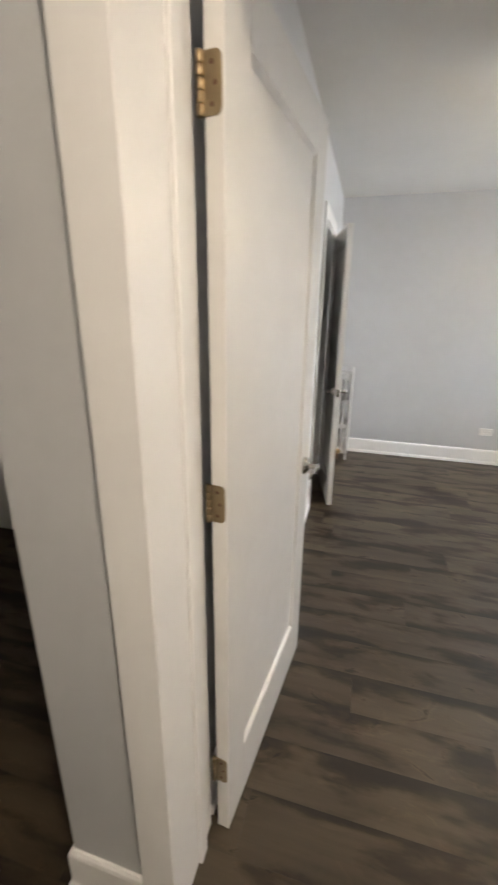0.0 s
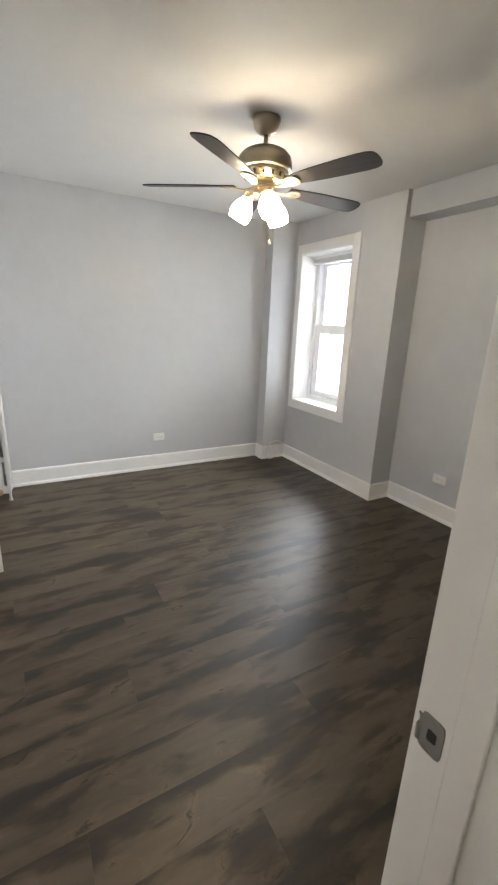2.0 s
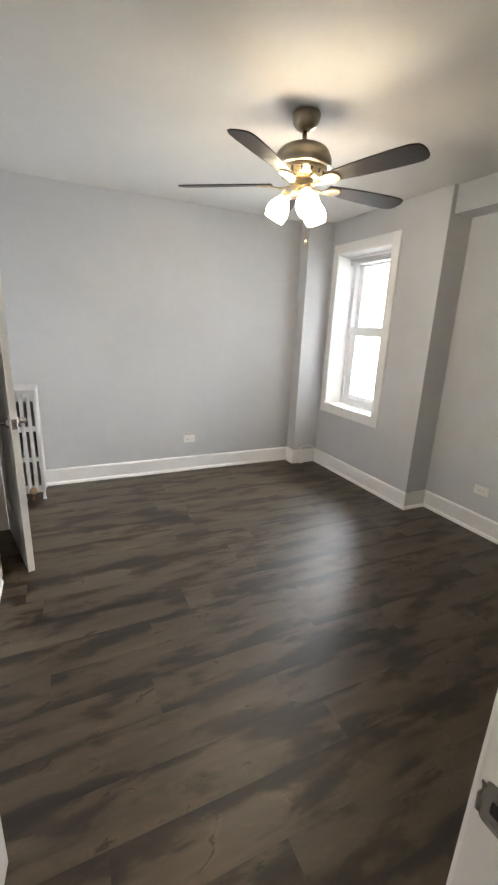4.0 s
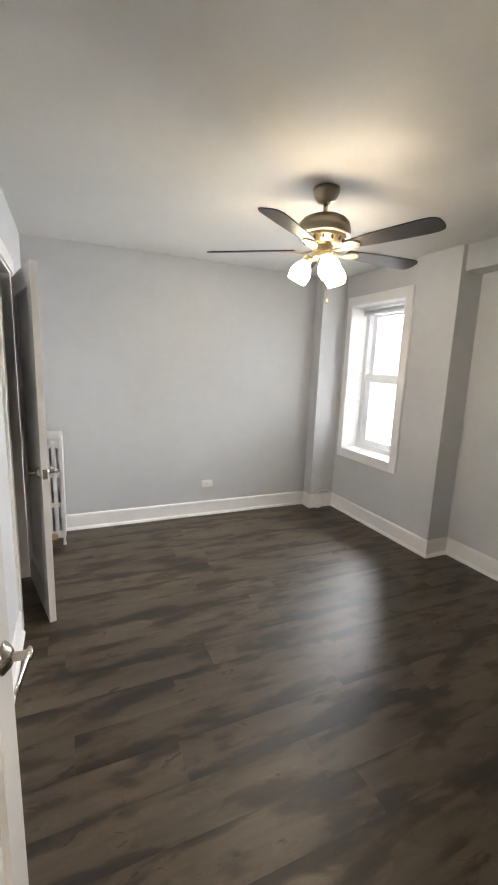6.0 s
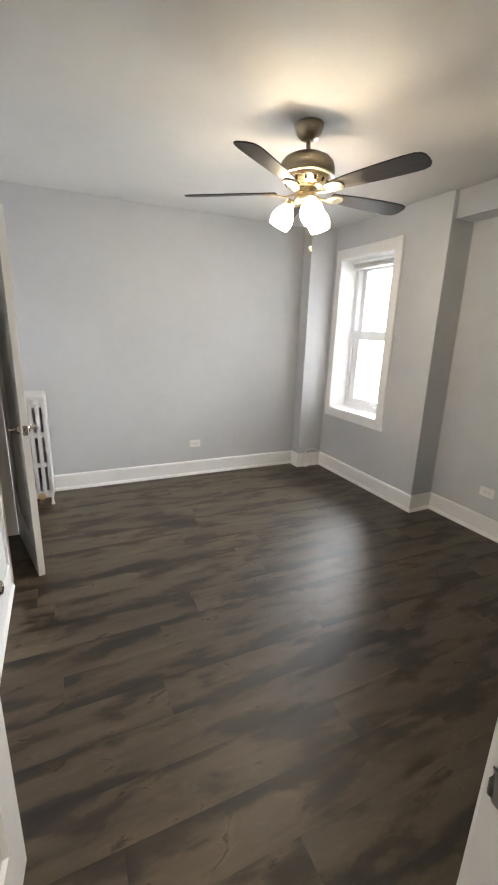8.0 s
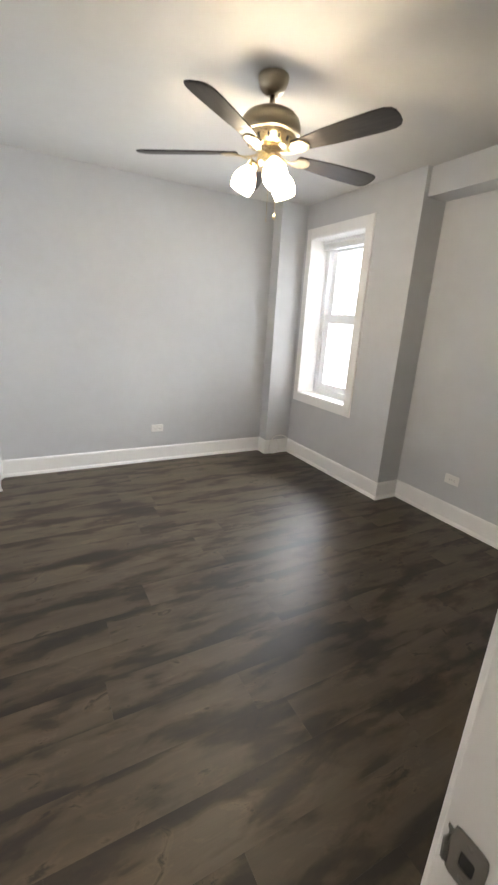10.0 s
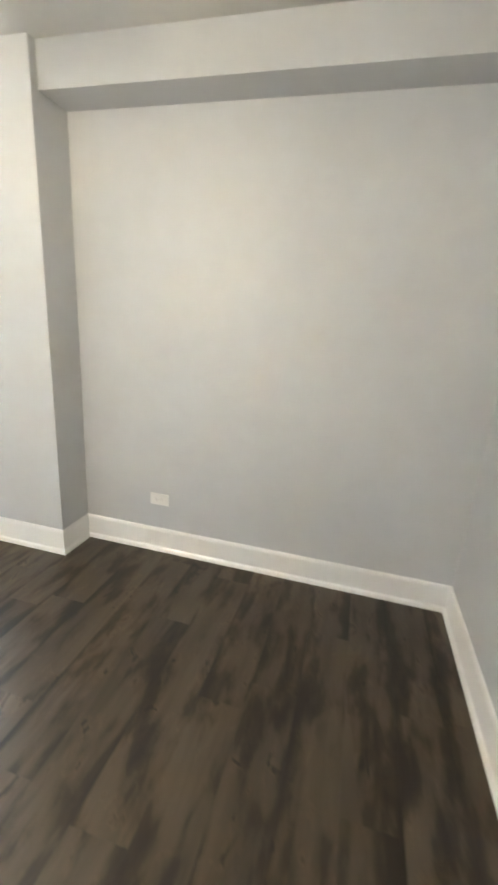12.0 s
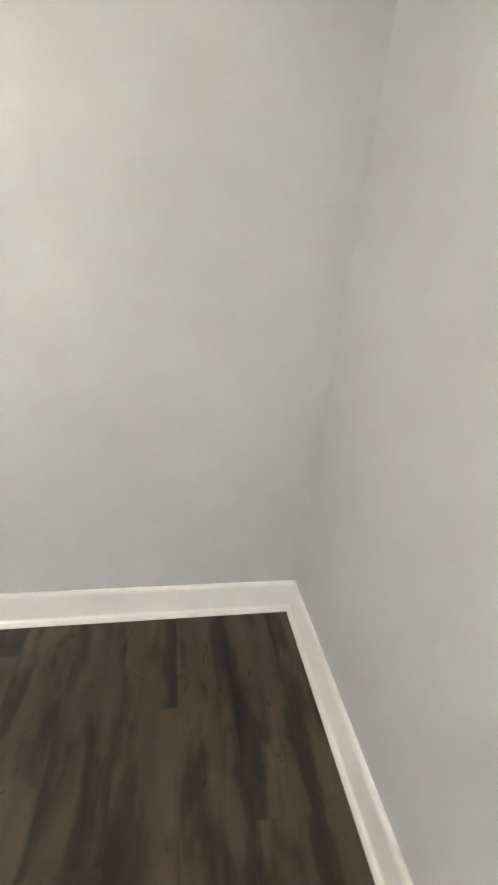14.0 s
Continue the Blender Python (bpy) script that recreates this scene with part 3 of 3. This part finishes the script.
def fan_blade(angle):
    b = empty("blade_assembly", pose(0, 0, -0.286, 0, 0, angle))
    b.parent = fan
    # arm: a curved bracket that widens to a rounded plate under the blade
    bm = bmesh.new()
    prev = None
    arm = ((0.050, 0.004, 0.012), (0.085, -0.006, 0.011), (0.115, -0.010, 0.013), (0.140, -0.004, 0.022), (0.165, 0.000, 0.034), (0.195, 0.001, 0.036), (0.218, 0.001, 0.028), (0.232, 0.001, 0.010))
    pitch = math.tan(radians(12))
    for x, z, w in arm:
        tilt = pitch if x > 0.12 else 0
        ring = [bm.verts.new((x, y, z - 0.012 + dz - y * tilt)) for y, dz in ((-w, -0.003), (w, -0.003), (w, 0.003), (-w, 0.003))]
        if prev:
            for k in range(4):
                bm.faces.new((prev[k], prev[(k + 1) % 4], ring[(k + 1) % 4], ring[k]))
        else:
            bm.faces.new(ring)
        prev = ring
    bm.faces.new(prev[::-1])
    part("blade_arm", bm, M_FANLIGHT, b)
    # blade: widens outwards, rounded corners at the tip
    half_width = ((0.155, 0.034), (0.21, 0.040), (0.32, 0.051), (0.45, 0.058), (0.565, 0.061), (0.612, 0.059), (0.640, 0.049), (0.652, 0.031))
    outline = [(x, -w) for x, w in half_width] + [(0.656, 0.0)] + [(x, w) for x, w in reversed(half_width)]
    bm = bmesh.new()
    lo = [bm.verts.new((x, y, -0.0065 - y * pitch)) for x, y in outline]
    hi = [bm.verts.new((x, y, -0.0010 - y * pitch)) for x, y in outline]
    bm.faces.new(lo)
    bm.faces.new(hi[::-1])
    for i in range(len(lo)):
        j = (i + 1) % len(lo)
        bm.faces.new((lo[i], lo[j], hi[j], hi[i]))
    part("blade", bm, M_BLADE, b)
    for sx, sy in ((0.178, -0.018), (0.178, 0.018), (0.210, 0.0)):
        part("screw", lathe([(0, -0.0022), (0.003, -0.0018), (0.0042, 0)], 10), M_FANLIGHT, b, "", True, pose(sx, sy, -0.014 - sy * pitch))


for k in range(5):
    fan_blade(72 * k + FAN_TURN)

for ang in (17, 137, 257):
    a = radians(ang)
    arm = part("light_arm", tube([(0.030 * math.cos(a), 0.030 * math.sin(a), -0.328), (0.060 * math.cos(a), 0.060 * math.sin(a), -0.330), (0.075 * math.cos(a), 0.075 * math.sin(a), -0.334)], 0.010, 12), M_FANLIGHT, fan, "", True)
    m = pose(0.076 * math.cos(a), 0.076 * math.sin(a), -0.328, 0, 0, ang) @ pose(0, 0, 0, 0, -28, 0) @ Matrix.Scale(0.93, 4)
    part("socket_cup", lathe([(0, 0.010), (0.020, 0.010), (0.027, 0.0), (0.029, -0.020), (0.026, -0.024), (0, -0.024)], 28), M_FANLIGHT, fan, "", True, m)
    shade = lathe([(0.026, -0.020), (0.030, -0.030), (0.047, -0.052), (0.060, -0.080), (0.064, -0.105), (0.060, -0.130), (0.054, -0.146), (0.051, -0.146), (0.056, -0.128), (0.060, -0.105), (0.056, -0.082), (0.043, -0.055), (0.026, -0.033)], 36)
    sh = part("glass_shade", shade, M_SHADE, fan, "glowing frosted glass shade", True, m)
    part("bulb", lathe([(0.0, -0.025), (0.013, -0.025), (0.014, -0.050), (0.026, -0.075), (0.030, -0.095), (0.024, -0.115), (0.010, -0.124), (0, -0.125)], 20), M_BULB, fan, "", True, m)

for dx, dy, l in ((-0.006, -0.020, 0.232), (0.052, 0.004, 0.200)):
    c = part("pull_chain", tube([(dx, dy, -0.345), (dx, dy, -0.345 - l)], 0.0013, 6), M_FANLIGHT, fan)
    part("chain_fob", lathe([(0, 0.006), (0.004, 0.004), (0.0085, -0.006), (0.009, -0.012), (0.005, -0.020), (0, -0.022)] if dx > 0 else [(0, 0.004), (0.002, 0.002), (0.0025, -0.010), (0, -0.012)], 14), M_FANLIGHT, c, "", True, pose(dx, dy, -0.345 - l))


# ---- radiator ----
RX0, RX1, RY = 0.018, 0.196, 3.308
rad = empty("radiator", pose((RX0 + RX1) / 2, RY, 0) @ Matrix.Diagonal((1, 1, 0.97, 1)))
tagged(rad, "old cast-iron column radiator in silvery paint against the wall", "radiator")
half = (RX1 - RX0) / 2


def radiator_section(y):
    s = empty("section", pose(0, y, 0))
    s.parent = rad
    bm = bmesh.new()
    d = 0.0315
    slot, bar = 0.0185, (2 * half - 3 * 0.0185) / 4
    for i in range(4):
        x0 = -half + i * (bar + slot)
        add_box(bm, x0, x0 + bar, -d, d, 0.085, 0.930, 0.008, 3)
    for z0, z1 in ((0.072, 0.142), (0.346, 0.394), (0.604, 0.654), (0.852, 0.947)):
        add_box(bm, -half + 0.003, half - 0.003, -d + 0.003, d - 0.003, z0, z1, 0.008, 3)
    add_box(bm, -half + 0.014, half - 0.014, -d + 0.006, d - 0.006, 0.930, 0.953, 0.008, 3)
    part("casting", bm, M_RAD, s, "", False)
    for z in (0.903, 0.105):
        hub = lathe([(0, -0.032), (0.025, -0.032), (0.028, -0.028), (0.028, 0.028), (0.025, 0.032), (0, 0.032)], 24)
        part("hub", hub, M_RAD, s, "", True, pose(0, 0, z, 90, 0, 0))


for k in range(5):
    radiator_section(0.032 + 0.064 * k)
for x in (-half + 0.020, half - 0.016):
    for y in (0.030, 0.286):
        part("foot", lathe([(0, 0), (0.015, 0), (0.017, 0.004), (0.012, 0.018), (0.009, 0.045), (0.011, 0.085), (0.014, 0.105), (0, 0.105)], 16), M_RAD, rad, "", True, pose(x, y, 0))
part("plug", lathe([(0, 0.006), (0.020, 0.006), (0.024, 0.002), (0.024, -0.010), (0, -0.010)], 20), M_RAD, rad, "", True, pose(0.004, -0.006, 0.903, 90, 0, 0))
part("end_plug", lathe([(0, 0.010), (0.014, 0.010), (0.024, 0.008), (0.030, 0.0), (0.030, -0.010), (0, -0.010)], 20), M_BRASS, rad, "tarnished brass end plug", True, pose(0.0, -0.006, 0.095, 90, 0, 0))
part("supply_pipe", tube([(-0.015, 0.030, 0.085), (-0.015, 0.030, -0.002)], 0.014, 14), M_RUST, rad, "rusty supply pipe", True)


# ---- outlets ----
def outlet(m, upright, label):
    o = empty("wall_outlet", m)
    tagged(o, label, "outlet", "wall outlets")
    w, h = (0.024, 0.058) if upright else (0.058, 0.036)
    part("cover_plate", box(-w, w, -0.006, 0, -h, h, 0.004, 3), M_PLASTIC, o)
    for s in (-1, 1):
        cx, cz = (0, 0.0195 * s) if upright else (0.0195 * s, 0)
        r = part("receptacle", box(cx - 0.0155, cx + 0.0155, -0.0078, -0.005, cz - 0.0155, cz + 0.0155, 0.004, 2), M_PLASTIC, o)
        for d in (-0.0055, 0.0055):
            sx, sz = (d, 0.003) if upright else (0.003, d)
            a, b = (0.001, 0.0042) if upright else (0.0042, 0.001)
            part("slot", box(cx + sx - a, cx + sx + a, -0.0081, -0.0075, cz + sz - b, cz + sz + b), M_DARK, r)
    part("screw", lathe([(0, 0.0008), (0.002, 0.0006), (0.003, 0)], 10), M_NICKEL, o, "", True, pose(0, -0.006, 0, 90, 0, 0))


outlet(pose(1.521, Y_BACK, 0.332), False, "white duplex outlet set sideways in the grey wall")
outlet(pose(X_NICHE, 1.625, 0.335, 0, 0, -90), False, "white duplex outlet set sideways in the niche wall")
outlet(pose(1.728, Y_NEAR, 0.305, 0, 0, 180), True, "white upright duplex outlet on the door wall")

# ---- loose cable in the corner ----
def smooth_line(points, steps=6):
    pts = [Vector(p) for p in points]
    out = []
    for i in range(len(pts) - 1):
        p0, p1, p2, p3 = pts[max(i - 1, 0)], pts[i], pts[i + 1], pts[min(i + 2, len(pts) - 1)]
        for k in range(steps):
            t = k / steps
            out.append(0.5 * (2 * p1 + (p2 - p0) * t + (2 * p0 - 5 * p1 + 4 * p2 - p3) * t * t + (3 * p1 - p0 - 3 * p2 + p3) * t ** 3))
    out.append(pts[-1])
    return out


cab = smooth_line([(2.950, 3.485, 0.152), (2.90, 3.480, 0.186), (2.83, 3.474, 0.200), (2.765, 3.470, 0.186), (2.722, 3.466, 0.13), (2.708, 3.460, 0.05), (2.742, 3.452, 0.008), (2.80, 3.450, 0.020), (2.83, 3.456, 0.07), (2.812, 3.466, 0.12), (2.80, 3.482, 0.152)])
tagged(part("cable", tube(cab, 0.0058, 8), M_PLASTIC, None, "", True), "thin white cable bent over the baseboard in the corner", "cable")

# ---- unseen hall ceiling lamp ----
# never in view: place and form assumed from warm light on the hall casing
lamp = empty("unseen_hall_ceiling_lamp", pose(0.95, -1.15, H))
tagged(lamp, "unseen ceiling lamp assumed for the warm light in the hall", "ceiling lamp")
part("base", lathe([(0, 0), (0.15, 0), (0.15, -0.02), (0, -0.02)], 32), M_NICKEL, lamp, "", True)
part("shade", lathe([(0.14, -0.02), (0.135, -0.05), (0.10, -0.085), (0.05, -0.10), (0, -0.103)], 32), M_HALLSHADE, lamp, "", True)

# ---- floor of planks, last ----
sub = structure(part("floor", box(-2.3, 3.5, -1.9, Y_BACK + 0.2, -0.06, -0.008), M_DARK), "dark grey-brown wood-look plank floor with a satin sheen", "floor")
PW, PL = PLANK_WIDTH, 1.22
plank_meshes = {}


def plank_mesh(length):
    key = round(length, 3)
    if key not in plank_meshes:
        bm = bmesh.new()
        l, w = key / 2 - 0.00012, PW / 2 - 0.00012
        corners = ((-1, -1), (1, -1), (1, 1), (-1, 1))
        low = [bm.verts.new((sx * l, sy * w, -0.008)) for sx, sy in corners]
        top = [bm.verts.new((sx * l, sy * w, 0)) for sx, sy in corners]
        bm.faces.new(top)
        for i in range(4):
            j = (i + 1) % 4
            bm.faces.new((low[i], low[j], top[j], top[i]))
        data = mesh_of(bm, M_PLANK)
        data.materials.append(M_DARK)
        for f in data.polygons:
            f.material_index = 0 if f.normal.z > 0.5 else 1
        plank_meshes[key] = data
    return plank_meshes[key]


rng = random.Random(7)
y = -1.88
while y < Y_BACK + 0.02:
    x = -2.28 - rng.uniform(0, PL)
    x_low = -2.28 if y < 1.25 else -1.62
    x_end = 2.05 if y < Y_HALL - PW else 3.25
    while x < x_end:
        a, b = max(x, x_low), min(x + PL, x_end)
        if b - a > 0.03:
            pl = new("plank", plank_mesh(b - a))
            pl.parent = sub
            pl.location = ((a + b) / 2, y + PW / 2, 0)
        x += PL
    y += PW
